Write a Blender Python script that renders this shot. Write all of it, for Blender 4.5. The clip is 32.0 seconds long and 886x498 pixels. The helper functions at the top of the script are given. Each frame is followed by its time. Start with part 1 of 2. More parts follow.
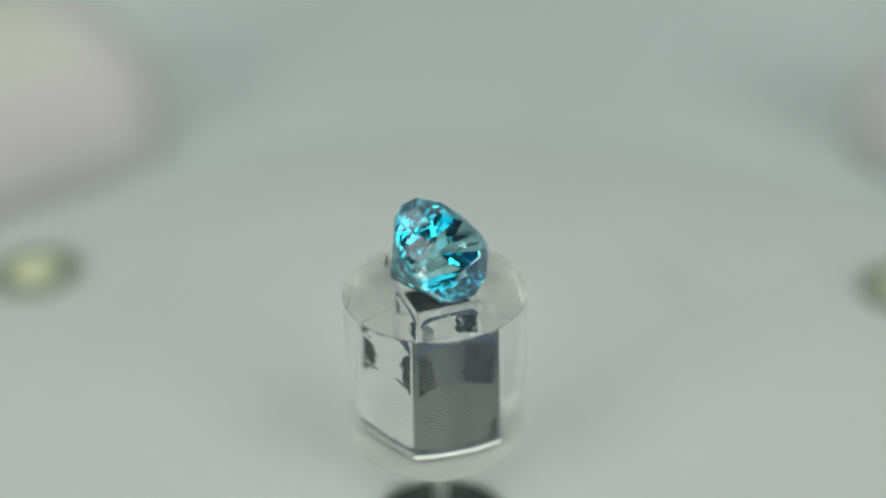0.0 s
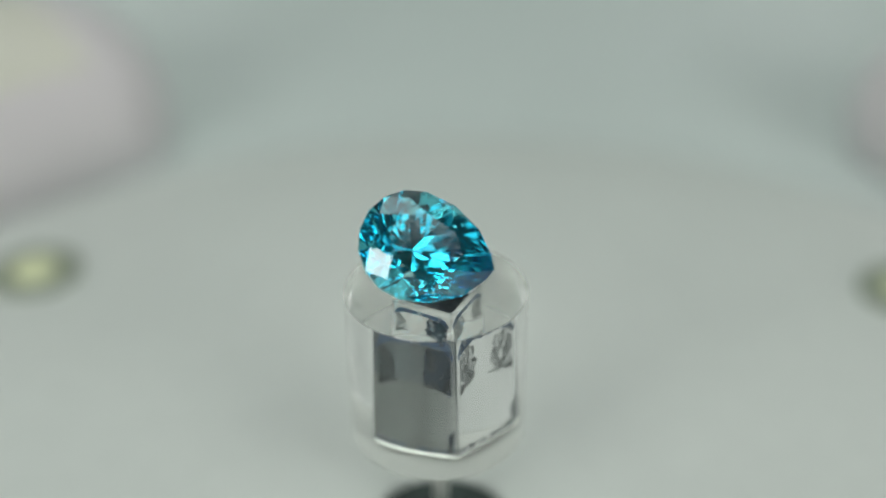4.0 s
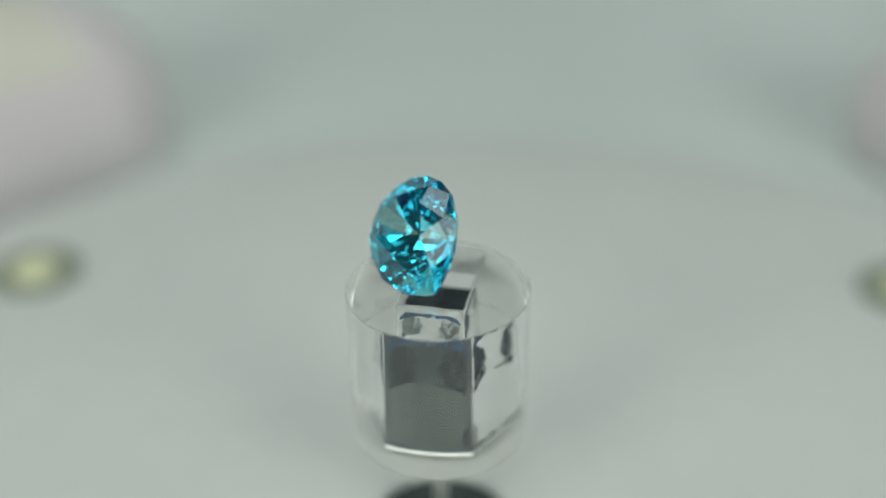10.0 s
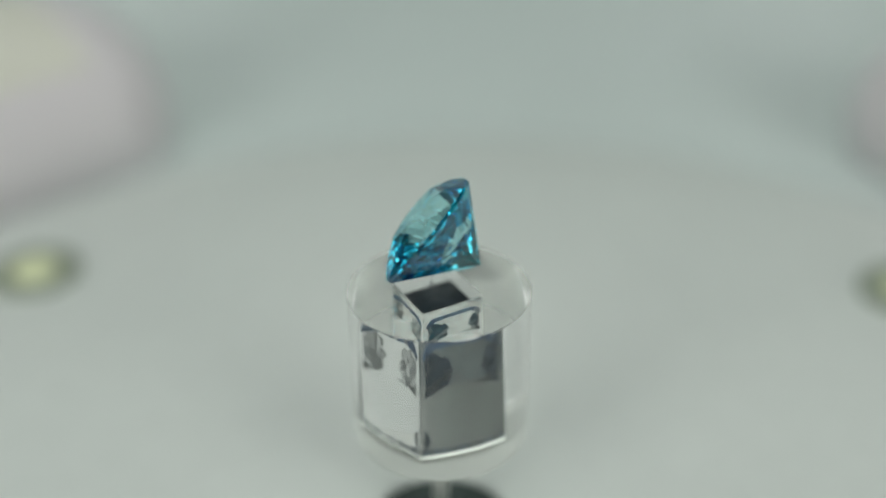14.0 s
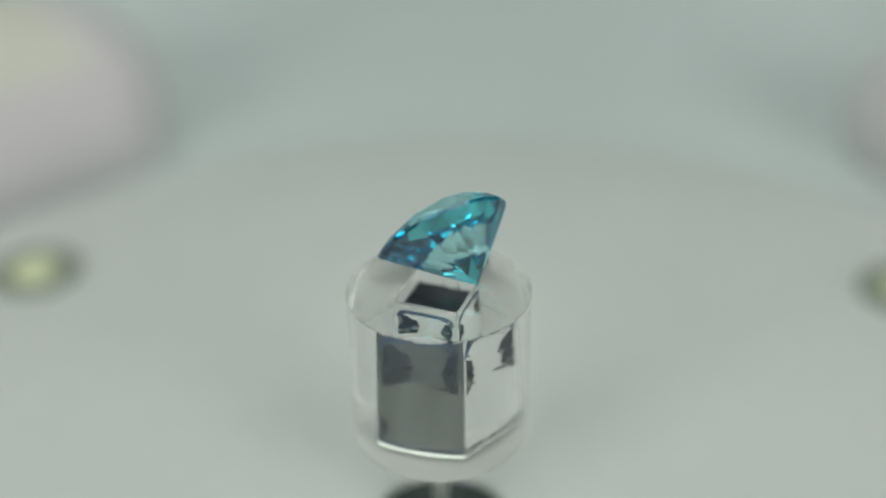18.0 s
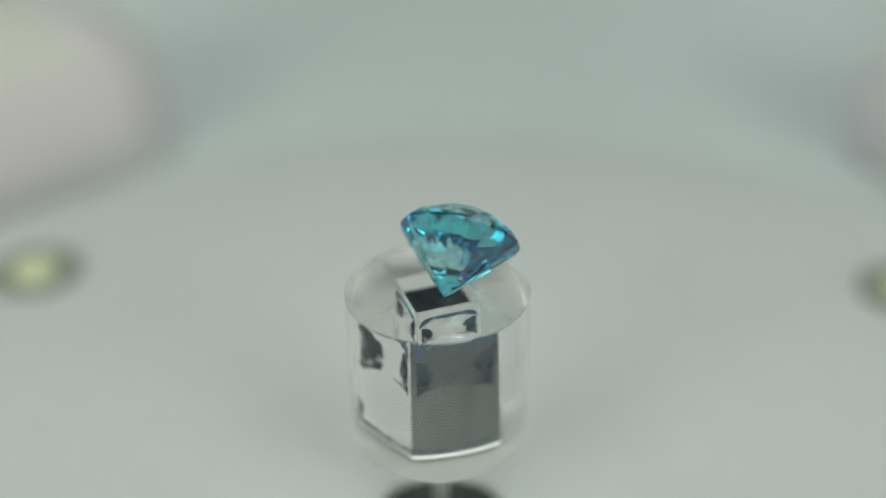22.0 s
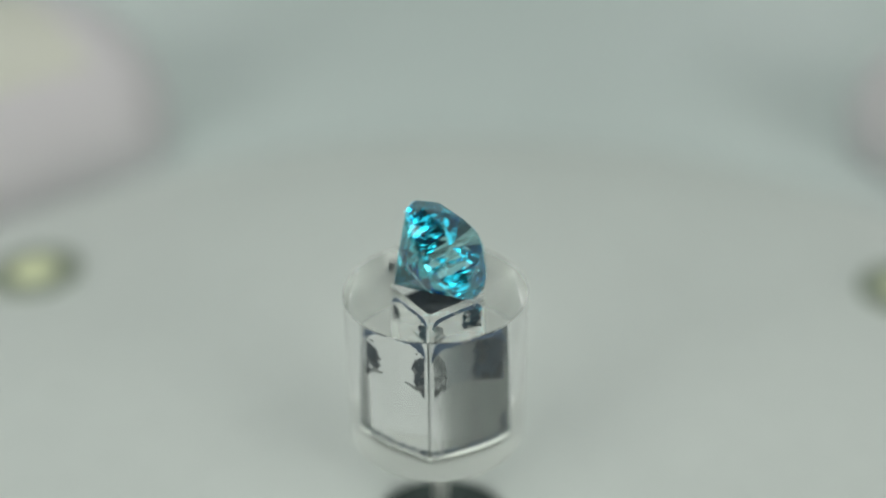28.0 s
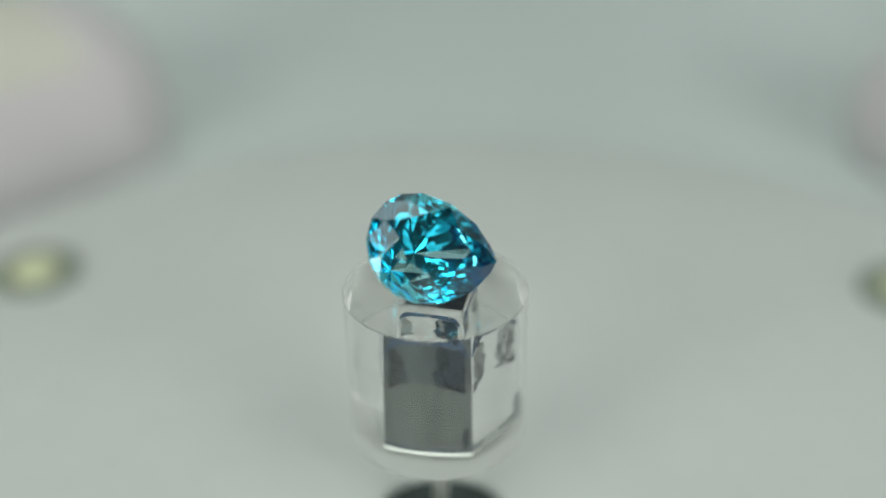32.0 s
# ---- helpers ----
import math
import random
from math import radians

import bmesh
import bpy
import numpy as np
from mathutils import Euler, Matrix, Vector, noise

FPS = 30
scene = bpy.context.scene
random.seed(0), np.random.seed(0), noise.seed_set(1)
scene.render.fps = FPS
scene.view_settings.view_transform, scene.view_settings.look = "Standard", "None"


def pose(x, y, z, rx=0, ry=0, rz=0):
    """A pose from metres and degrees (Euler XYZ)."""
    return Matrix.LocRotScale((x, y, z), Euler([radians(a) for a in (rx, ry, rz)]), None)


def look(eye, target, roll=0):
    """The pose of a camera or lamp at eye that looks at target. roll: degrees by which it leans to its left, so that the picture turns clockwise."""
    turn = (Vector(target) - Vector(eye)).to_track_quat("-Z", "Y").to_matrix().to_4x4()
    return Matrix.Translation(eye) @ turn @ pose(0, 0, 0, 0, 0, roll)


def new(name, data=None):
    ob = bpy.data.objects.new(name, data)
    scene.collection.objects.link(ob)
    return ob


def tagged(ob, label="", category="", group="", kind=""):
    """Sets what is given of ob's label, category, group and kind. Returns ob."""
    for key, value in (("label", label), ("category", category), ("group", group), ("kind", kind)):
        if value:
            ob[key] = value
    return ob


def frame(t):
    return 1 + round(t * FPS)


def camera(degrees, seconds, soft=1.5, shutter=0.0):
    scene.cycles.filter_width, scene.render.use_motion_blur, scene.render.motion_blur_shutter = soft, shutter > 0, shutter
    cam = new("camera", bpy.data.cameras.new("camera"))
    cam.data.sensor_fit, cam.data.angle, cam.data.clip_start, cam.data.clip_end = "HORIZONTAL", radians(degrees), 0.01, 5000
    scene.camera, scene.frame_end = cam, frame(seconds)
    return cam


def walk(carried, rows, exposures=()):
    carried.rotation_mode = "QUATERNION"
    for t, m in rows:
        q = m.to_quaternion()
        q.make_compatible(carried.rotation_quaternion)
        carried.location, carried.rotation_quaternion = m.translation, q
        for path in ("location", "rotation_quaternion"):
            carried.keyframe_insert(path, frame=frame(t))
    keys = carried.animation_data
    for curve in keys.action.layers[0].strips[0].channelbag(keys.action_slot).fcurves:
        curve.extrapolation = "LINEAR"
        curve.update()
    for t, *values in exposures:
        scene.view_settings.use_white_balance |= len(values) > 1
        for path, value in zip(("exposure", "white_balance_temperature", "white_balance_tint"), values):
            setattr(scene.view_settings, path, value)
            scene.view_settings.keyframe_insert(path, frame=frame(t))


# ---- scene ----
# Lengths in the plan are in millimetres, scaled by MM. The origin is the middle of the
# stand's upper face, on the axis of the turntable; the camera looks along +y.
MM = 0.001
PERIOD = 29.19          # seconds for one turn, clockwise seen from above
FACE_ON = 8.95          # when one side of the square core faces the camera


def turn(t):
    return -360.0 * (t - FACE_ON) / PERIOD


# ---- camera: it stands still, close to the stone, with a shallow depth of field ----
cam = camera(42.8, 32.0, soft=2.0)
eye = Vector((-0.08, -61.634, 39.341)) * MM
pitch, yaw, roll = 30.53, -0.466, -0.87
view = Vector((-math.sin(radians(yaw)) * math.cos(radians(pitch)),
               math.cos(radians(yaw)) * math.cos(radians(pitch)), -math.sin(radians(pitch))))
stand_pose = look(eye, eye + view, roll)
walk(cam, [(0.0, stand_pose), (32.0, stand_pose)], exposures=[(0.0, 0.0), (32.0, 0.0)])
cam.data.dof.use_dof = True
cam.data.dof.focus_distance = 70.7 * MM
cam.data.dof.aperture_fstop = 8.6

# light goes round many times inside a cut stone
scene.cycles.max_bounces, scene.cycles.glossy_bounces, scene.cycles.transmission_bounces = 24, 20, 24

# ---- world and lamps ----
world = bpy.data.worlds.new("dim_studio")
world.use_nodes = True
bg = world.node_tree.nodes["Background"]
bg.inputs["Color"].default_value = (0.80, 0.88, 0.90, 1)
bg.inputs["Strength"].default_value = 0.08
scene.world = world


def area_lamp(name, at, aim, w, h, watts, colour):
    data = bpy.data.lights.new(name, "AREA")
    data.shape, data.size, data.size_y = "RECTANGLE", w, h
    data.energy, data.color = watts, colour
    ob = new(name, data)
    ob.matrix_world = look(Vector(at), Vector(aim))
    return ob


area_lamp("softbox_left", (-0.32, -0.45, 0.215), (0, 0, 0.004), 0.34, 0.26, 1.82, (0.98, 1.0, 0.97))
area_lamp("softbox_right", (0.32, -0.45, 0.215), (0, 0, 0.004), 0.34, 0.26, 1.82, (0.98, 1.0, 0.97))
area_lamp("front_panel", (-0.03, -0.25, 0.50), (-0.03, 0, 0), 0.78, 0.17, 0.70, (0.98, 1.0, 0.98))
# unseen lamp added for broad fill from above and behind
area_lamp("overhead_fill", (0.0, 0.25, 0.56), (0, 0.03, 0), 0.56, 0.20, 0.62, (0.96, 1.0, 0.98))


# ---- materials ----
def material(name, colour, rough=0.5, metal=0.0, ior=1.45, trans=0.0, spec=0.5):
    mat = bpy.data.materials.new(name)
    mat.use_nodes = True
    b = mat.node_tree.nodes["Principled BSDF"]
    b.inputs["Base Color"].default_value = (*colour, 1)
    b.inputs["Roughness"].default_value = rough
    b.inputs["Metallic"].default_value = metal
    b.inputs["IOR"].default_value = ior
    b.inputs["Transmission Weight"].default_value = trans
    b.inputs["Specular IOR Level"].default_value = spec
    return mat


def grained(mat, scale, amount, bump, fine=6.0, squash=1.0):
    """Two scales of variation in tone and a fine relief."""
    nt = mat.node_tree
    b = nt.nodes["Principled BSDF"]
    co = nt.nodes.new("ShaderNodeTexCoord")
    big, small = nt.nodes.new("ShaderNodeTexNoise"), nt.nodes.new("ShaderNodeTexNoise")
    big.inputs["Scale"].default_value = scale
    big.inputs["Detail"].default_value = 3
    small.inputs["Scale"].default_value = scale * fine
    small.inputs["Detail"].default_value = 5
    flat = nt.nodes.new("ShaderNodeVectorMath")
    flat.operation = "MULTIPLY"
    flat.inputs[1].default_value = (1, 1, squash)
    nt.links.new(co.outputs["Object"], flat.inputs[0])
    for n in (big, small):
        nt.links.new(flat.outputs[0], n.inputs["Vector"])
    add = nt.nodes.new("ShaderNodeMath")
    add.operation = "ADD"
    nt.links.new(big.outputs["Fac"], add.inputs[0])
    nt.links.new(small.outputs["Fac"], add.inputs[1])
    ramp = nt.nodes.new("ShaderNodeMapRange")
    ramp.inputs["From Min"].default_value, ramp.inputs["From Max"].default_value = 0.6, 1.4
    ramp.inputs["To Min"].default_value, ramp.inputs["To Max"].default_value = 1 - amount, 1 + amount
    nt.links.new(add.outputs[0], ramp.inputs["Value"])
    mix = nt.nodes.new("ShaderNodeVectorMath")
    mix.operation = "SCALE"
    mix.inputs[0].default_value = b.inputs["Base Color"].default_value[:3]
    nt.links.new(ramp.outputs[0], mix.inputs["Scale"])
    nt.links.new(mix.outputs[0], b.inputs["Base Color"])
    if bump:
        bm_node = nt.nodes.new("ShaderNodeBump")
        bm_node.inputs["Strength"].default_value = bump
        bm_node.inputs["Distance"].default_value = 0.05 * MM
        nt.links.new(small.outputs["Fac"], bm_node.inputs["Height"])
        nt.links.new(bm_node.outputs[0], b.inputs["Normal"])
    return mat


WHITE_PLATE = grained(material("satin_pale_plastic", (0.719, 0.773, 0.730), 0.45), 60, 0.03, 0.0)
SHEET = grained(material("glossy_pale_grey_sheet", (0.663, 0.746, 0.717), 0.14, ior=1.55), 40, 0.04, 0.0)
SURROUND = grained(material("dark_surround_screen", (0.07, 0.074, 0.073), 0.9), 30, 0.05, 0.1)
HOUSING = grained(material("white_enamel", (0.719, 0.695, 0.702), 0.35), 50, 0.03, 0.05)
DARK_WALL = grained(material("dim_grey_surface", (0.12, 0.12, 0.12), 0.8), 3, 0.1, 0.0)
CORE = grained(material("dark_polished_core", (0.070, 0.083, 0.074), 0.2, spec=0.25), 400, 0.45, 0.0, 5.0, 0.08)
CORE_UPPER = grained(material("upper_dark_core", (0.039, 0.053, 0.053), 0.2, spec=0.25), 500, 0.6, 0.05, 4.0, 0.3)
CAP = grained(material("matt_black_cap", (0.021, 0.028, 0.033), 0.08, spec=0.12), 500, 0.6, 0.05)
FOOT = grained(material("white_foot", (0.840, 0.910, 0.826), 0.5), 300, 0.03, 0.0)
RESIDUE = grained(material("dried_dark_glue", (0.036, 0.048, 0.057), 0.6, spec=0.05), 900, 0.3, 0.0)
PALE_BASE = grained(material("pale_satin_plastic", (0.47, 0.51, 0.465), 0.4), 300, 0.04, 0.0)
MOTOR = grained(material("black_motor_cap", (0.072, 0.094, 0.088), 0.8, spec=0.15), 200, 0.2, 0.05)
STEEL = grained(material("satin_steel", (0.62, 0.63, 0.60), 0.45, 1.0), 500, 0.1, 0.1)
PALE_SEAM = grained(material("grey_glue_seam", (0.104, 0.132, 0.146), 0.6, spec=0.05), 1500, 0.5, 0.0)
PALE_RESIDUE = grained(material("thin_grey_glue", (0.055, 0.071, 0.071), 0.6, spec=0.05), 1500, 0.5, 0.0)


def patchy(mat, cover, scale, most=0.95):
    """Lets the clear wall show between specks of glue and of painted reflection."""
    nt = mat.node_tree
    b, out = nt.nodes["Principled BSDF"], nt.nodes["Material Output"]
    co, noise_node = nt.nodes.new("ShaderNodeTexCoord"), nt.nodes.new("ShaderNodeTexNoise")
    flat = nt.nodes.new("ShaderNodeVectorMath")
    flat.operation = "MULTIPLY"
    flat.inputs[1].default_value = (1, 1, 0.45)
    noise_node.inputs["Scale"].default_value = scale
    noise_node.inputs["Detail"].default_value = 4
    step = nt.nodes.new("ShaderNodeMapRange")
    step.inputs["From Min"].default_value, step.inputs["From Max"].default_value = cover - 0.10, cover + 0.12
    step.inputs["To Max"].default_value = most
    clear, mix = nt.nodes.new("ShaderNodeBsdfTransparent"), nt.nodes.new("ShaderNodeMixShader")
    nt.links.new(co.outputs["Object"], flat.inputs[0])
    nt.links.new(flat.outputs[0], noise_node.inputs["Vector"])
    nt.links.new(noise_node.outputs["Fac"], step.inputs["Value"])
    nt.links.new(step.outputs[0], mix.inputs[0])
    nt.links.new(clear.outputs[0], mix.inputs[1])
    nt.links.new(b.outputs[0], mix.inputs[2])
    nt.links.new(mix.outputs[0], out.inputs["Surface"])
    return mat


# the stone's blue light on the core's upper edge, put into colour
BLUE_REFLECTION = grained(material("painted_blue_reflection", (0.062, 0.098, 0.146), 0.5, spec=0.1), 1200, 0.3, 0.0)
patchy(BLUE_REFLECTION, 0.35, 1800)
patchy(RESIDUE, 0.36, 3000)
patchy(PALE_SEAM, 0.42, 2500, 0.8)
patchy(PALE_RESIDUE, 0.44, 6000, 0.6)
ACRYLIC = material("clear_acrylic", (0.992, 0.989, 0.992), 0.0, ior=1.53, trans=1.0)
GEL = material("clear_gel", (0.99, 0.995, 0.995), 0.0, ior=1.06, trans=1.0)


def coloured_stone(name, through_tint, inner_tint, ior):
    """Clear coloured stone: pale where light passes straight through, deeper with every inner reflection."""
    mat = bpy.data.materials.new(name)
    mat.use_nodes = True
    nt = mat.node_tree
    nt.nodes.remove(nt.nodes["Principled BSDF"])
    fres = nt.nodes.new("ShaderNodeFresnel")
    fres.inputs["IOR"].default_value = ior
    refr, gloss = nt.nodes.new("ShaderNodeBsdfRefraction"), nt.nodes.new("ShaderNodeBsdfGlossy")
    refr.inputs["Color"].default_value = (*through_tint, 1)
    refr.inputs["Roughness"].default_value = 0.0
    refr.inputs["IOR"].default_value = ior
    gloss.inputs["Roughness"].default_value = 0.0
    tint = nt.nodes.new("ShaderNodeMixRGB")
    tint.inputs[1].default_value = (0.95, 0.98, 1, 1)
    tint.inputs[2].default_value = (*inner_tint, 1)
    nt.links.new(fres.outputs[0], tint.inputs[0])
    nt.links.new(tint.outputs[0], gloss.inputs["Color"])
    mix = nt.nodes.new("ShaderNodeMixShader")
    nt.links.new(fres.outputs[0], mix.inputs[0])
    nt.links.new(refr.outputs[0], mix.inputs[1])
    nt.links.new(gloss.outputs[0], mix.inputs[2])
    nt.links.new(mix.outputs[0], nt.nodes["Material Output"].inputs["Surface"])
    return mat


ZIRCON = coloured_stone("blue_zircon", (0.70, 0.947, 0.966), (0.21, 0.775, 0.87), 1.98)
DIFFUSER = grained(material("cream_diffuser", (0.717, 0.724, 0.624), 0.5), 80, 0.04, 0.05)
PHOSPHOR = grained(material("yellow_phosphor", (0.814, 0.874, 0.542), 0.4), 400, 0.1, 0.05)
RING = grained(material("olive_grey_socket", (0.303, 0.348, 0.272), 0.6), 300, 0.15, 0.05)


# ---- mesh helpers (millimetres in, metres out) ----
def mesh_of(name, verts, faces, mat, smooth=False):
    me = bpy.data.meshes.new(name)
    me.from_pydata([tuple(c * MM for c in v) for v in verts], [], faces)
    me.materials.append(mat)
    if smooth:
        me.polygons.foreach_set("use_smooth", [True] * len(me.polygons))
    me.update()
    return me


def part(name, me, parent, label=""):
    ob = new(name, me)
    ob.parent = parent
    if label:
        tagged(ob, label)
    return ob


def lathe(profile, n=96):
    """Verts and faces of a profile of (radius, z) turned round z."""
    verts, faces, rings = [], [], []
    for r, z in profile:
        if r == 0:
            rings.append([len(verts)] * n)
            verts.append((0, 0, z))
        else:
            rings.append(list(range(len(verts), len(verts) + n)))
            verts += [(r * math.cos(2 * math.pi * k / n), r * math.sin(2 * math.pi * k / n), z) for k in range(n)]
    for a, b in zip(rings, rings[1:]):
        for k in range(n):
            j = (k + 1) % n
            f = [a[k], a[j], b[j], b[k]]
            f = [v for i, v in enumerate(f) if v not in f[:i]]
            if len(f) > 2:
                faces.append(f)
    return verts, faces


def sharpen(me, degrees=30):
    me.polygons.foreach_set("use_smooth", [True] * len(me.polygons))
    me.set_sharp_from_angle(angle=radians(degrees))
    return me


# ---- the setting ----
ZF = -20.35             # the plate's upper face
TABLE = ZF - 3.0


def table_and_backdrop():
    """A pale sheet on the table that sweeps up behind."""
    prof = [(-484, 0), (-296, 0), (-100, 0), (100, 0), (330, 0)]
    prof += [(330 + 30 * math.sin(radians(a)), 30 - 30 * math.cos(radians(a))) for a in range(15, 91, 15)]
    prof += [(360, 60), (360, 90), (360, 250), (360, 450)]
    xs = [-444, -200, 0, 200, 444]
    verts = [(x, y, TABLE + z) for y, z in prof for x in xs]
    n = len(xs)
    faces = [(i * n + j, i * n + j + 1, (i + 1) * n + j + 1, (i + 1) * n + j)
             for i in range(len(prof) - 1) for j in range(n - 1)]
    ob = new("backdrop", mesh_of("backdrop", verts, faces, SHEET, True))
    mod = ob.modifiers.new("thickness", "SOLIDIFY")
    mod.thickness, mod.offset = 2 * MM, -1
    tagged(ob, "pale grey glossy plastic sheet under the plate, sweeping up behind", "backdrop", kind="structure")


def box(x0, x1, y0, y1, z0, z1):
    v = [(x, y, z) for z in (z0, z1) for y in (y0, y1) for x in (x0, x1)]
    return v, [(0, 2, 3, 1), (4, 5, 7, 6), (0, 1, 5, 4), (2, 6, 7, 3), (0, 4, 6, 2), (1, 3, 7, 5)]


def enclosure():
    # unseen dark walls and roof, added to dim what the stone reflects
    for name, dims, mat, label in (
            ("floor", (-446, 446, -486, 396, TABLE - 24, TABLE - 4), DARK_WALL, "plain dark tabletop under the pale sheet"),
            ("wall_west", (-456, -446, -496, 406, TABLE - 24, 620), SURROUND, "unseen dark side screen added to keep reflections low"),
            ("wall_east", (446, 456, -496, 406, TABLE - 24, 620), SURROUND, "unseen dark side screen added to keep reflections low"),
            ("wall_south", (-446, 446, -496, -486, TABLE - 24, 620), DARK_WALL, "unseen dark front screen added to keep reflections low"),
            ("wall_north", (-446, 446, 396, 406, TABLE - 24, 620), SURROUND, "unseen dark screen added behind the pale sheet"),
            ("ceiling", (-456, 456, -496, 406, 620.5, 630), DARK_WALL, "unseen dark roof added to dim the surroundings")):
        ob = new(name, mesh_of(name, *box(*dims), mat))
        tagged(ob, label, name.split("_")[0], kind="structure")


FLAT = 0.78             # height of a lamp tube against its width
LEDS = [(-40.5, 36.2), (45.4, 29.6)]


def plate():
    prof = [(5.2, ZF - 2.6), (5.2, ZF - 0.3), (5.5, ZF), (30, ZF), (66.5, ZF), (67.6, ZF - 0.4), (68.0, ZF - 1.2), (67.6, TABLE), (8, TABLE), (5.2, ZF - 2.6)]
    me = sharpen(mesh_of("round_plate", *lathe(prof, 128), WHITE_PLATE))
    ob = new("round_plate", me)
    tagged(ob, "round satin pale grey plate with a hole for the spindle", "plate")


def motor():
    e = new("turntable_motor")
    e.location = (0, 0, TABLE * MM)
    prof = [(0, 0.05), (5.1, 0.05), (5.1, 2.5), (4.8, 2.75), (1.4, 2.75), (1.3, 2.9), (0, 2.9)]
    part("motor_cap", sharpen(mesh_of("motor_cap", *lathe(prof, 64), MOTOR)), e)
    tagged(e, "small black motor cap sunk in the plate's hole", "motor")


def led(at):
    e = new("led_light")
    e.location = (at[0] * MM, at[1] * MM, ZF * MM)
    prof = [(0, 0.02), (4.5, 0.02), (4.5, 0.5), (4.2, 0.8), (3.0, 0.8), (2.7, 0.4), (0, 0.4)]
    part("socket", sharpen(mesh_of("socket", *lathe(prof, 48), RING)), e, "olive grey socket ring")
    dome = [(2.3, 0.42)] + [(2.3 * math.cos(radians(a)), 0.45 + 0.9 * math.sin(radians(a))) for a in range(0, 90, 15)] + [(0, 1.35)]
    part("phosphor_dome", sharpen(mesh_of("phosphor_dome", *lathe(dome, 48), PHOSPHOR)), e, "pale yellow phosphor dome")
    tagged(e, "small unlit lamp with a yellow dome on the plate", "light", "lights on the plate")


def lamp_tube(end, heading, radius, length):
    """A white enamelled lamp body with a rounded back and end, lying on its flat side."""
    e = new("lamp_tube")
    e.matrix_world = pose(end[0] * MM, end[1] * MM, (TABLE + 4.0) * MM, 0, 0, heading)
    prof = [(0, 0)] + [(radius - 12 + 12 * math.sin(radians(a)), 12 - 12 * math.cos(radians(a))) for a in range(0, 91, 10)] + [(radius, length - 2), (radius - 2, length), (0, length)]
    verts, faces = lathe(prof, 64)
    verts = [(-z, y, max(x * FLAT, -3.98)) for x, y, z in verts]
    part("tube_body", sharpen(mesh_of("tube_body", verts, faces, HOUSING)), e)
    arc = [radians(a) for a in range(40, 151, 10)]
    if heading > 90:
        arc = [math.pi - a for a in arc][::-1]
    shell = []
    for x in (-12.5, -length + 3):
        for rr in (radius - 0.05, radius + 0.25):
            shell += [(x, -rr * math.cos(a), rr * math.sin(a) * FLAT) for a in arc]
    n = len(arc)
    fs = [(n + k, n + k + 1, 3 * n + k + 1, 3 * n + k) for k in range(n - 1)]
    fs += [(k, k + 1, n + k + 1, n + k) for k in range(n - 1)]
    fs += [(0, n, 3 * n, 2 * n), (n - 1, 3 * n - 1, 4 * n - 1, 2 * n - 1)]
    part("diffuser_strip", sharpen(mesh_of("diffuser_strip", shell, fs, DIFFUSER)), e, "cream yellow diffuser strip")
    tagged(e, "white enamelled lamp tube lying beside the pale plate", "lamp", "lamp tubes")


table_and_backdrop()
enclosure()
plate()
motor()
for at in LEDS:
    led(at)
lamp_tube((-42.5, 85.6), 46, 19, 90)
lamp_tube((63.0, 79.1), 112, 15.5, 90)

# ---- the turning stand ----
CYL_R, CYL_H = 6.0, 11.0
HALF, HALF_LOW = 2.15, 2.33   # half the side of the square bore at its mouth and its floor
BORE_FLOOR = -10.65
CORE_TOP = -1.2
stand = new("display_stand")
tagged(stand, "clear acrylic cylinder stand with a dark square core", "stand")
OFF = (0.13 * math.cos(radians(74.6)), 0.13 * math.sin(radians(74.6)))


def half_at(z):
    """Half the side of the bore at height z: it widens a little downwards."""
    return HALF + (HALF_LOW - HALF) * z / BORE_FLOOR


def tapered(z0, z1, gap):
    """A square block that fills the bore from z0 up to z1, less a gap all round."""
    v = [(sx * (half_at(z) - gap), sy * (half_at(z) - gap), z) for z in (z0, z1) for sy in (-1, 1) for sx in (-1, 1)]
    return v, box(0, 1, 0, 1, 0, 1)[1]


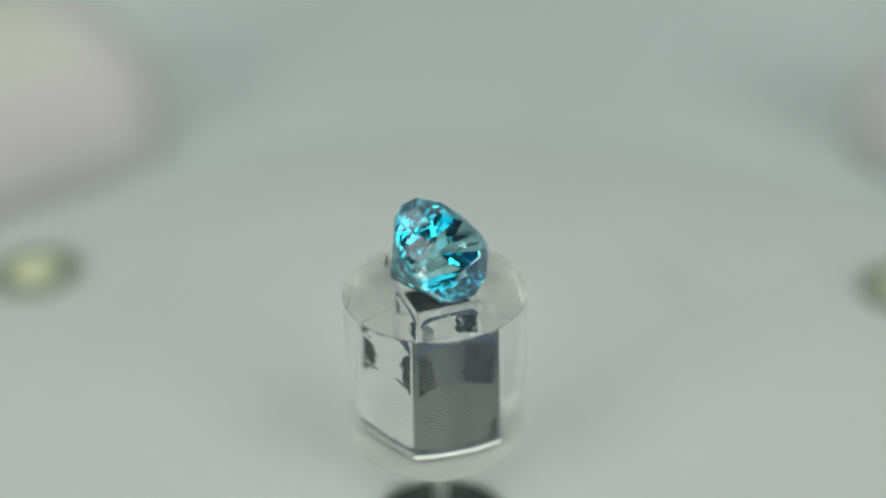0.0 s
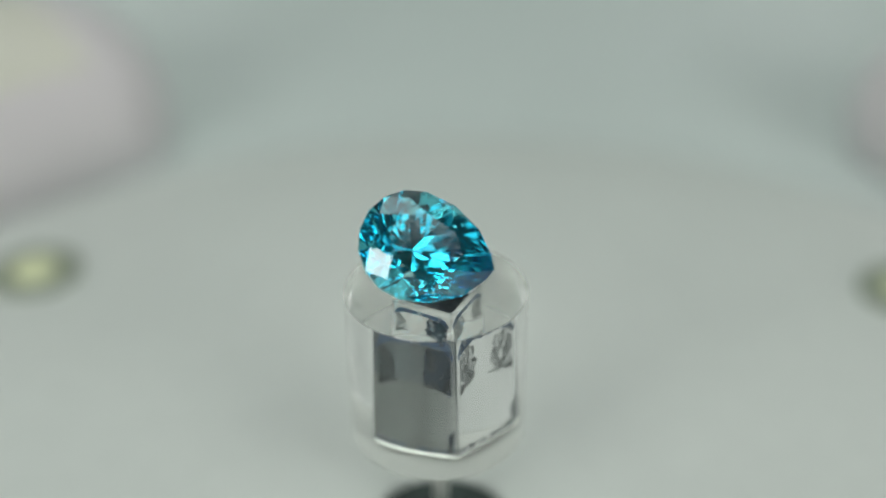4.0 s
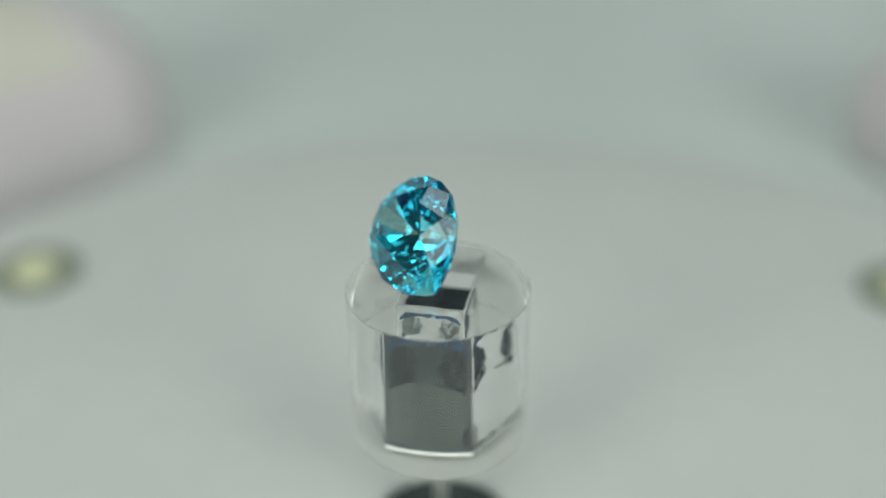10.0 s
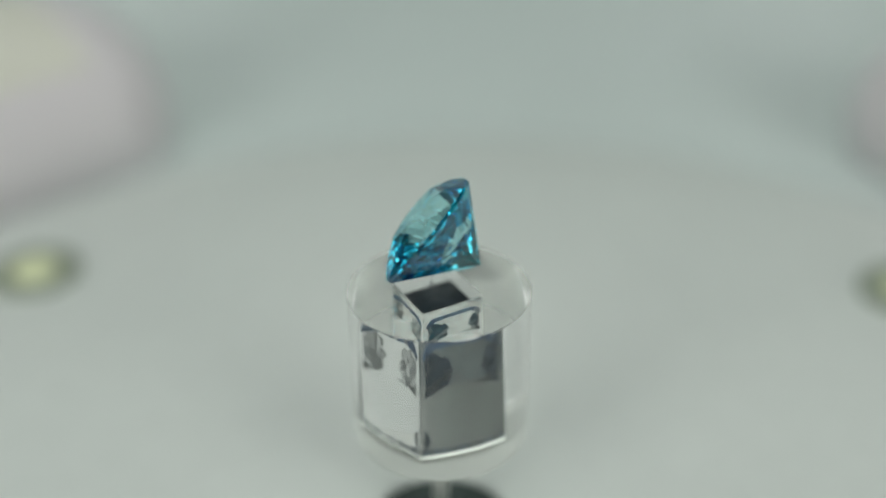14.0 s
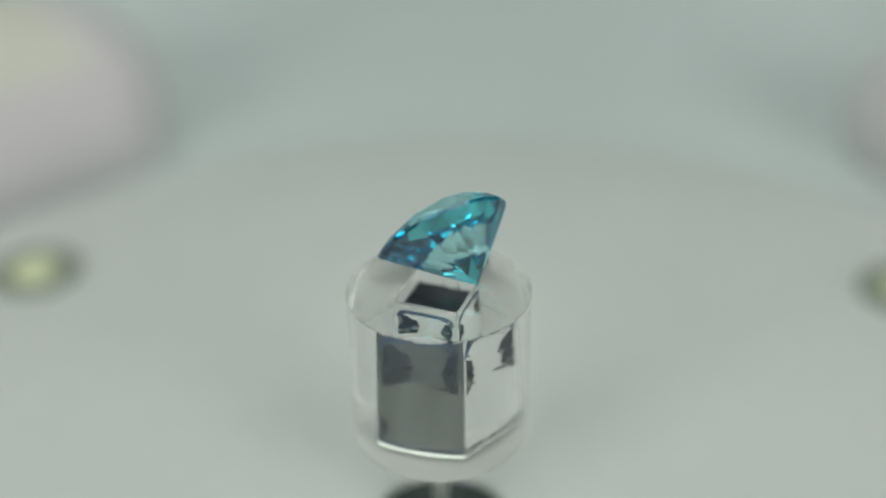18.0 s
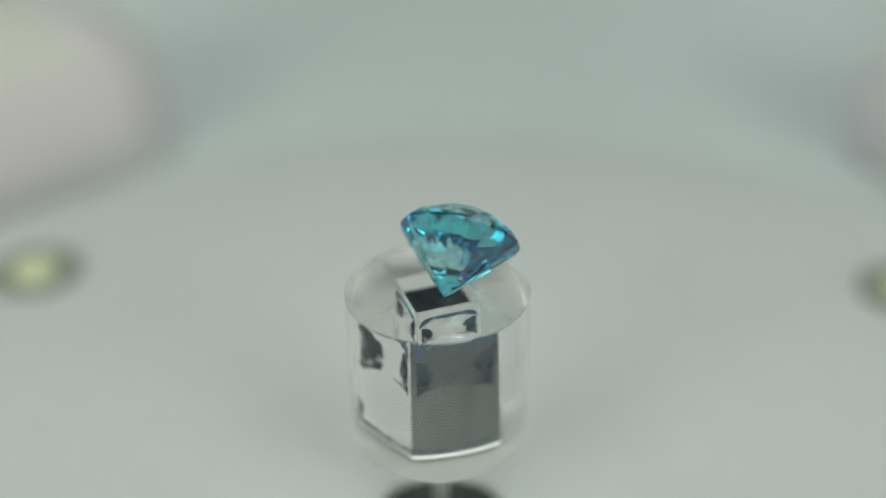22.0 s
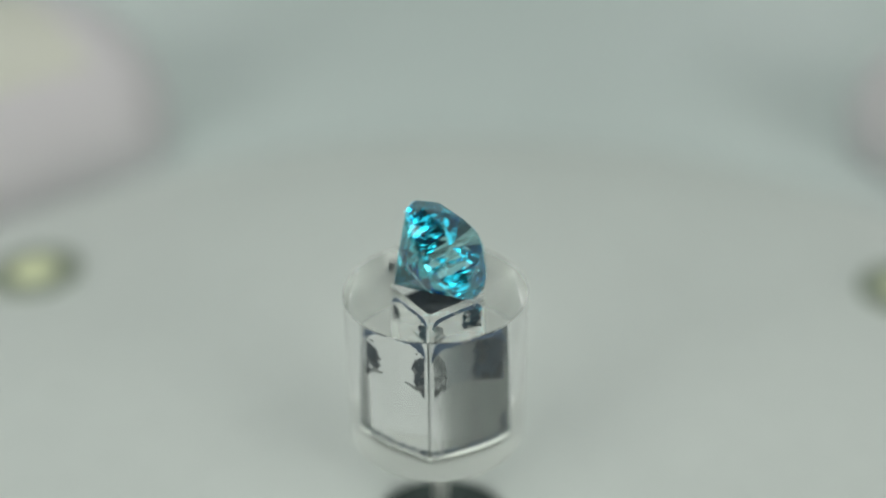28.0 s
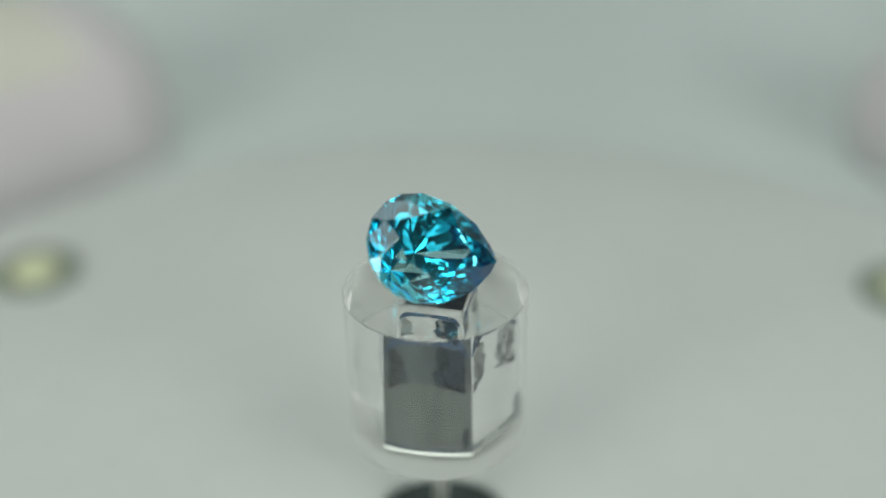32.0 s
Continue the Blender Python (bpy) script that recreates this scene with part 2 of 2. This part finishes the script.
def cylinder_mesh():
    """A round acrylic block with a square bore open at the top; outer rim slightly broken."""
    n = 128
    bm = bmesh.new()

    def ring(r, z):
        return [bm.verts.new(((r * math.cos(2 * math.pi * (k + 0.5) / n) + OFF[0]) * MM, (r * math.sin(2 * math.pi * (k + 0.5) / n) + OFF[1]) * MM, z * MM)) for k in range(n)]

    def square(z):
        w = half_at(z)
        c = w - 0.07
        return [bm.verts.new((x * MM, y * MM, z * MM)) for x, y in (
            (w, c), (c, w), (-c, w), (-w, c), (-w, -c), (-c, -w), (c, -w), (w, -c))]

    rings = [ring(CYL_R - 0.06, 0), ring(CYL_R, -0.06), ring(CYL_R, -CYL_H + 0.03), ring(CYL_R - 0.03, -CYL_H)]
    for a, b in zip(rings, rings[1:]):
        for k in range(n):
            bm.faces.new((a[k], a[(k + 1) % n], b[(k + 1) % n], b[k]))
    bm.faces.new(rings[-1])
    top, low = square(0), square(BORE_FLOOR)
    for k in range(8):
        bm.faces.new((top[k], top[(k + 1) % 8], low[(k + 1) % 8], low[k]))
    bm.faces.new(low)
    q = n // 8
    first = rings[0]
    for k in range(8):
        # one sector of the upper face between an edge of the bore and an arc of the rim
        s0 = k * q + q // 2
        arc = [first[(s0 + j) % n] for j in range(q + 1)]
        for j in range(q):
            bm.faces.new((arc[j], arc[j + 1], top[(k + 1) % 8] if j >= q // 2 else top[k]))
        bm.faces.new((arc[q // 2], top[(k + 1) % 8], top[k]))
    bmesh.ops.recalc_face_normals(bm, faces=bm.faces[:])
    me = bpy.data.meshes.new("clear_cylinder")
    bm.to_mesh(me)
    bm.free()
    me.materials.append(ACRYLIC)
    return sharpen(me, 30)


cyl = part("clear_cylinder", cylinder_mesh(), stand, "clear polished acrylic cylinder")
cyl.visible_shadow = False

disc = [(0, -CYL_H - 0.28), (5.7, -CYL_H - 0.28), (5.94, -CYL_H - 0.10), (5.94, -CYL_H + 0.012), (0, -CYL_H + 0.012)]
dv, df = lathe(disc, 96)
part("base_disc", sharpen(mesh_of("base_disc", [(x + OFF[0], y + OFF[1], z) for x, y, z in dv], df, PALE_BASE)), stand, "pale satin plastic disc glued under the cylinder")

GAP = 0.04
part("core_post", mesh_of("core_post", *tapered(BORE_FLOOR + 0.265, -4.82, GAP), CORE), stand, "dark polished square core")
# the upper length has a darker, bluer colour than the post
part("core_sleeve", mesh_of("core_sleeve", *tapered(-4.818, CORE_TOP, GAP), CORE_UPPER), stand, "darker upper length of the core")
part("core_cap", mesh_of("core_cap", *tapered(CORE_TOP + 0.002, CORE_TOP + 0.06, GAP), CAP), stand, "matt black cap of the core")
part("core_foot", mesh_of("core_foot", *tapered(BORE_FLOOR + 0.012, BORE_FLOOR + 0.26, GAP - 0.01), FOOT), stand, "white plastic foot of the core")


def flake(pts, side, mat):
    """A thin flake, outlined by (along, height), on one wall of the bore: dark glue that wets it, and painted
    reflection.
    """
    n = len(pts)
    verts = [(x, -(half_at(z) - 0.03), z) for x, z in pts] + [(x, -(half_at(z) + 0.015), z) for x, z in pts]
    faces = [list(range(n))[::-1], list(range(n, 2 * n))] + [(k, (k + 1) % n, n + (k + 1) % n, n + k) for k in range(n)]
    a = radians(90 * side)
    verts = [(x * math.cos(a) - y * math.sin(a), x * math.sin(a) + y * math.cos(a), z) for x, y, z in verts]
    part("wall_patch", mesh_of("wall_patch", verts, faces, mat), stand, "thin dark patch on the bore wall, dried glue and painted reflections")


def residue(side, sign, inner, top, slope, mat, seed):
    """A ragged patch near one edge of the core, lower towards the edge; slope lowers its inner upper corner."""
    rnd = random.Random(seed)
    outer, low_in, low_out = 1.86, -4.75, -5.65
    n = 14
    up = [(inner + (outer - inner) * k / n, top - slope * (1 - k / n) ** 1.5 + 0.4 * (rnd.random() - 0.5) * (1 - 0.6 * k / n)) for k in range(n + 1)]
    rim = [(outer + 0.03 * (rnd.random() - 0.5), top + (low_out - top) * k / 6) for k in range(1, 6)]
    low = [(outer + (inner - outer) * k / n, low_out + (low_in - low_out) * (k / n) ** 0.8 + 0.1 * (rnd.random() - 0.5)) for k in range(n + 1)]
    z0 = up[0][1]
    back = [(inner - 0.3 * math.sin(math.pi * k / 9) * rnd.random(), low_in + (z0 - low_in) * k / 9) for k in range(1, 9)]
    pts = [(sign * x, z) for x, z in up + rim + low + back]
    flake(pts if sign > 0 else pts[::-1], side, mat)
    for q in range(3):
        x, z, w = inner - 0.1 + 0.8 * rnd.random(), top + 0.15 + 0.2 * rnd.random(), 0.03 + 0.05 * rnd.random()
        bit = [(sign * (x + w * math.cos(a) * (0.7 + 0.5 * rnd.random())), z + w * math.sin(a) * (0.7 + 0.5 * rnd.random())) for a in (0, 1.05, 2.1, 3.14, 4.2, 5.2)]
        flake(bit if sign > 0 else bit[::-1], side, mat)


def stone_reflection(side, seed):
    """The stone's blue reflection, painted as a film along the upper edge of the core, dropping at its ends."""
    rnd = random.Random(seed)
    n = 20
    us = [-1 + 2 * k / n for k in range(n + 1)]
    pts = [(1.98 * u, -1.28 - 1.1 * abs(u) ** 9) for u in us]
    pts += [(1.98 * u, -1.75 - 0.95 * abs(u) ** 4 - 0.15 * rnd.random()) for u in us[::-1]]
    flake(pts, side, BLUE_REFLECTION)


def waterline(side, sign, reach, seed):
    """The thin dried rim of the glue half-way down one wall, fading from the edge inwards."""
    rnd = random.Random(seed)
    n = 12
    up = [(sign * (1.9 - reach * k / n), -5.0 + 0.15 * k / n + 0.08 * rnd.random()) for k in range(n + 1)]
    low = [(x, z - 0.42 * (1 - k / n) ** 0.7 - 0.03) for k, (x, z) in enumerate(up)][::-1]
    flake((up + low) if sign < 0 else (up + low)[::-1], side, PALE_RESIDUE)


def seam(side, seed):
    """Glue that crept out along the foot of the core."""
    rnd = random.Random(seed)
    n = 18
    us = [-1 + 2 * k / n for k in range(n + 1)]
    pts = [(2.2 * u, -10.02 + 0.12 * rnd.random() + 0.2 * abs(u) ** 3) for u in us]
    pts += [(2.2 * u, -10.3) for u in us[::-1]]
    flake(pts, side, PALE_SEAM)


def lens_spot(side, sign):
    """A narrow spot of glue in the lower corner of one wall."""
    pts = [(sign * (1.95 - 0.28 * math.sin(math.pi * k / 9) * (1 - 0.4 * k / 9)), -8.3 - 1.7 * k / 9) for k in range(10)]
    pts += [(sign * 2.02, -9.9 + 1.5 * k / 5) for k in range(6)]
    flake(pts if sign < 0 else pts[::-1], side, RESIDUE)


for side, sign, inner, top, slope, mat in (
        (0, 1, 0.75, -2.1, 0.3, PALE_RESIDUE), (0, -1, 0.70, -2.0, 0.2, PALE_RESIDUE),
        (1, -1, 0.55, -2.1, 0.7, RESIDUE), (1, 1, 1.3, -2.1, 0.6, RESIDUE),
        (2, -1, 1.25, -2.9, 0.4, RESIDUE), (2, 1, 1.15, -2.5, 0.5, RESIDUE),
        (3, -1, 1.2, -2.0, 1.0, PALE_RESIDUE), (3, 1, 0.5, -2.0, 0.1, RESIDUE)):
    residue(side, sign, inner, top, slope, mat, 10 + 2 * side + (sign > 0))
for side in range(4):
    stone_reflection(side, 30 + side)
    seam(side, 40 + side)
    for sign in (-1, 1):
        waterline(side, sign, 1.3 + 0.3 * sign, 50 + 2 * side + sign)
for side, sign in ((0, 1), (1, -1), (3, 1)):
    lens_spot(side, sign)

gel = [(0, -0.98), (1.1, -0.98), (0.75, -0.7), (0.5, 0.0), (0.45, 0.8), (0.6, 1.3), (0.85, 1.62), (0, 1.75)]
gv, gf = lathe(gel, 32)
dab = part("gel_dab", sharpen(mesh_of("gel_dab", [(x - 0.85, y + 0.6, z) for x, y, z in gv], gf, GEL)), stand, "clear gel dab under the stone")
dab.visible_shadow = False

shaft_prof = [(0, -CYL_H - 0.29), (1.0, -CYL_H - 0.29), (1.0, -CYL_H - 0.6), (0.6, -CYL_H - 0.8), (0.6, TABLE + 2.92), (0, TABLE + 2.92)]
part("spindle", sharpen(mesh_of("spindle", *lathe(shaft_prof, 32), STEEL)), stand, "thin steel spindle")

# ---- the stone ----
R, TIP = 3.45, 5.355
CROWN, DEPTH, TABLE_SIZE, GIRDLE, CULET_X = 1.30, 4.27, 0.54, 0.22, 0.20


def support(phi):
    """Distance of the pear outline's tangent whose normal points to phi."""
    big = (TIP * TIP + R * R) / (2 * R)
    p = abs(math.atan2(math.sin(phi), math.cos(phi)))
    if p >= math.pi / 2:
        return R
    if math.pi / 2 - p <= math.asin(TIP / big):
        return (R - big) * math.sin(p) + big
    return TIP * math.cos(p)


def stone_planes():
    """Facet planes (normal, distance) of a pear-shaped brilliant: table, stars, kites, upper and
    lower girdle facets, pavilion mains. One kite points into the tip, at azimuth 0."""
    g = GIRDLE / 2
    mains = [0, 50, 92, 136, 180, 224, 268, 310]
    halves = [26, 40, 61, 81, 103, 125, 147, 169, 191, 213, 235, 257, 279, 299, 320, 334]
    planes = [(Vector((0, 0, 1)), CROWN)]

    def unit(deg):
        return Vector((math.cos(radians(deg)), math.sin(radians(deg)), 0))

    def corner(a, b):
        """Where the outline's tangents at azimuths a and b cross."""
        u, v, p, q = unit(a), unit(b), support(radians(a)), support(radians(b))
        det = u.x * v.y - u.y * v.x
        return Vector(((p * v.y - q * u.y) / det, (q * u.x - p * v.x) / det, 0))

    def leaning(deg, p, q):
        """The plane whose normal has that azimuth, through the points p (at the girdle) and q."""
        u = unit(deg)
        run, rise = (p - q).dot(u), q.z - p.z
        n = (u * abs(rise) + Vector((0, 0, math.copysign(run, rise)))).normalized()
        planes.append((n, n.dot(p)))
        return planes[-1]

    def meet(one, two, z):
        """The point at height z on the line in which two planes cross."""
        (n, d), (m, e) = one, two
        d, e = d - n.z * z, e - m.z * z
        det = n.x * m.y - n.y * m.x
        return Vector(((d * m.y - e * n.y) / det, (n.x * e - m.x * d) / det, z))

    for deg in halves:
        planes.append((unit(deg), support(radians(deg))))
    culet = Vector((CULET_X, 0, -DEPTH))
    corners = [corner(halves[2 * k - 1], halves[2 * k]) for k in range(8)]
    tops = [Vector((c.x * TABLE_SIZE, c.y * TABLE_SIZE, CROWN)) for c in corners]
    kites = [leaning(m, c + Vector((0, 0, g)), t) for m, c, t in zip(mains, corners, tops)]
    lows = [leaning(m, c - Vector((0, 0, g)), culet) for m, c in zip(mains, corners)]
    for k in range(8):
        nxt = (k + 1) % 8
        q = meet(kites[k], kites[nxt], g + 0.50 * (CROWN - g))
        p = meet(lows[k], lows[nxt], -g - 0.74 * (DEPTH - g))
        for deg in (halves[2 * k], halves[2 * k + 1]):
            rim = unit(deg) * support(radians(deg))
            leaning(deg, rim + Vector((0, 0, g)), q)
            leaning(deg, rim - Vector((0, 0, g)), p)
        n = (tops[nxt] - tops[k]).cross(q - tops[k]).normalized()
        n = n if n.z > 0 else -n
        planes.append((n, n.dot(q)))
    return [(tuple(n), d) for n, d in planes]


def polyhedron(planes):
    """Corners and faces of the convex body inside the planes."""
    nrm = np.array([p[0] for p in planes])
    dist = np.array([p[1] for p in planes])
    m = len(planes)
    corners = []
    for i in range(m):
        for j in range(i + 1, m):
            ks = np.arange(j + 1, m)
            if not len(ks):
                continue
            a = np.stack([np.broadcast_to(nrm[i], (len(ks), 3)), np.broadcast_to(nrm[j], (len(ks), 3)), nrm[ks]], 1)
            det = np.linalg.det(a)
            ok = np.abs(det) > 1e-7
            if not ok.any():
                continue
            rhs = np.stack([np.full(ok.sum(), dist[i]), np.full(ok.sum(), dist[j]), dist[ks[ok]]], 1)
            x = np.linalg.solve(a[ok], rhs[..., None])[..., 0]
            inside = (x @ nrm.T <= dist + 1e-6).all(1)
            corners += [tuple(v) for v in x[inside]]
    pts = []
    for c in corners:
        if not any(max(abs(c[q] - p[q]) for q in range(3)) < 2e-3 for p in pts):
            pts.append(c)
    arr = np.array(pts)
    faces = []
    for n, d in zip(nrm, dist):
        idx = np.where(np.abs(arr @ n - d) < 3e-3)[0]
        if len(idx) < 3:
            continue
        c = arr[idx].mean(0)
        u = np.cross(n, (0.3, 0.5, 0.8))
        u /= np.linalg.norm(u)
        w = np.cross(n, u)
        order = np.argsort(np.arctan2((arr[idx] - c) @ w, (arr[idx] - c) @ u))
        f = [int(k) for k in idx[order]]
        if set(f) not in [set(o) for o in faces]:
            faces.append(f)
    return pts, faces


verts, faces = polyhedron(stone_planes())
gem = new("gemstone")
tagged(gem, "faceted pear-shaped blue zircon tilted on the clear stand", "gemstone")


def gem_part(name, wanted, label):
    """The facets of the stone for which wanted(heights of the corners) holds, as one part."""
    own = [f for f in faces if wanted([verts[k][2] for k in f])]
    used = sorted({k for f in own for k in f})
    at = {k: i for i, k in enumerate(used)}
    part(name, mesh_of(name, [verts[k] for k in used], [[at[k] for k in f] for f in own], ZIRCON), gem, label)


gem_part("table_facet", lambda z: min(z) > CROWN - 0.01, "large flat table facet")
gem_part("crown", lambda z: max(z) > GIRDLE / 2 + 0.02 and min(z) < CROWN - 0.01 and min(z) > 0, "ring of sloping crown facets")
gem_part("girdle", lambda z: max(z) <= GIRDLE / 2 + 0.02 and min(z) >= -GIRDLE / 2 - 0.02 or (max(z) > 0 and min(z) < 0), "narrow polished girdle")
gem_part("pavilion", lambda z: max(z) < 0 and min(z) < -GIRDLE / 2 - 0.02, "deep pointed pavilion facets")
GEM_POSE = Matrix.Translation(Vector((-1.744, 0.632, 4.01)) * MM) @ (
    Matrix.Rotation(-0.7273, 4, "Z") @ Matrix.Rotation(0.8802, 4, "X") @ Matrix.Rotation(-0.4853, 4, "Z"))


# ---- what turns ----
def motions():
    times = [i * 1.0 for i in range(33)]
    walk(stand, [(t, pose(0, 0, 0, 0, 0, turn(t))) for t in times])
    walk(gem, [(t, pose(0, 0, 0, 0, 0, turn(t)) @ GEM_POSE) for t in times])


motions()
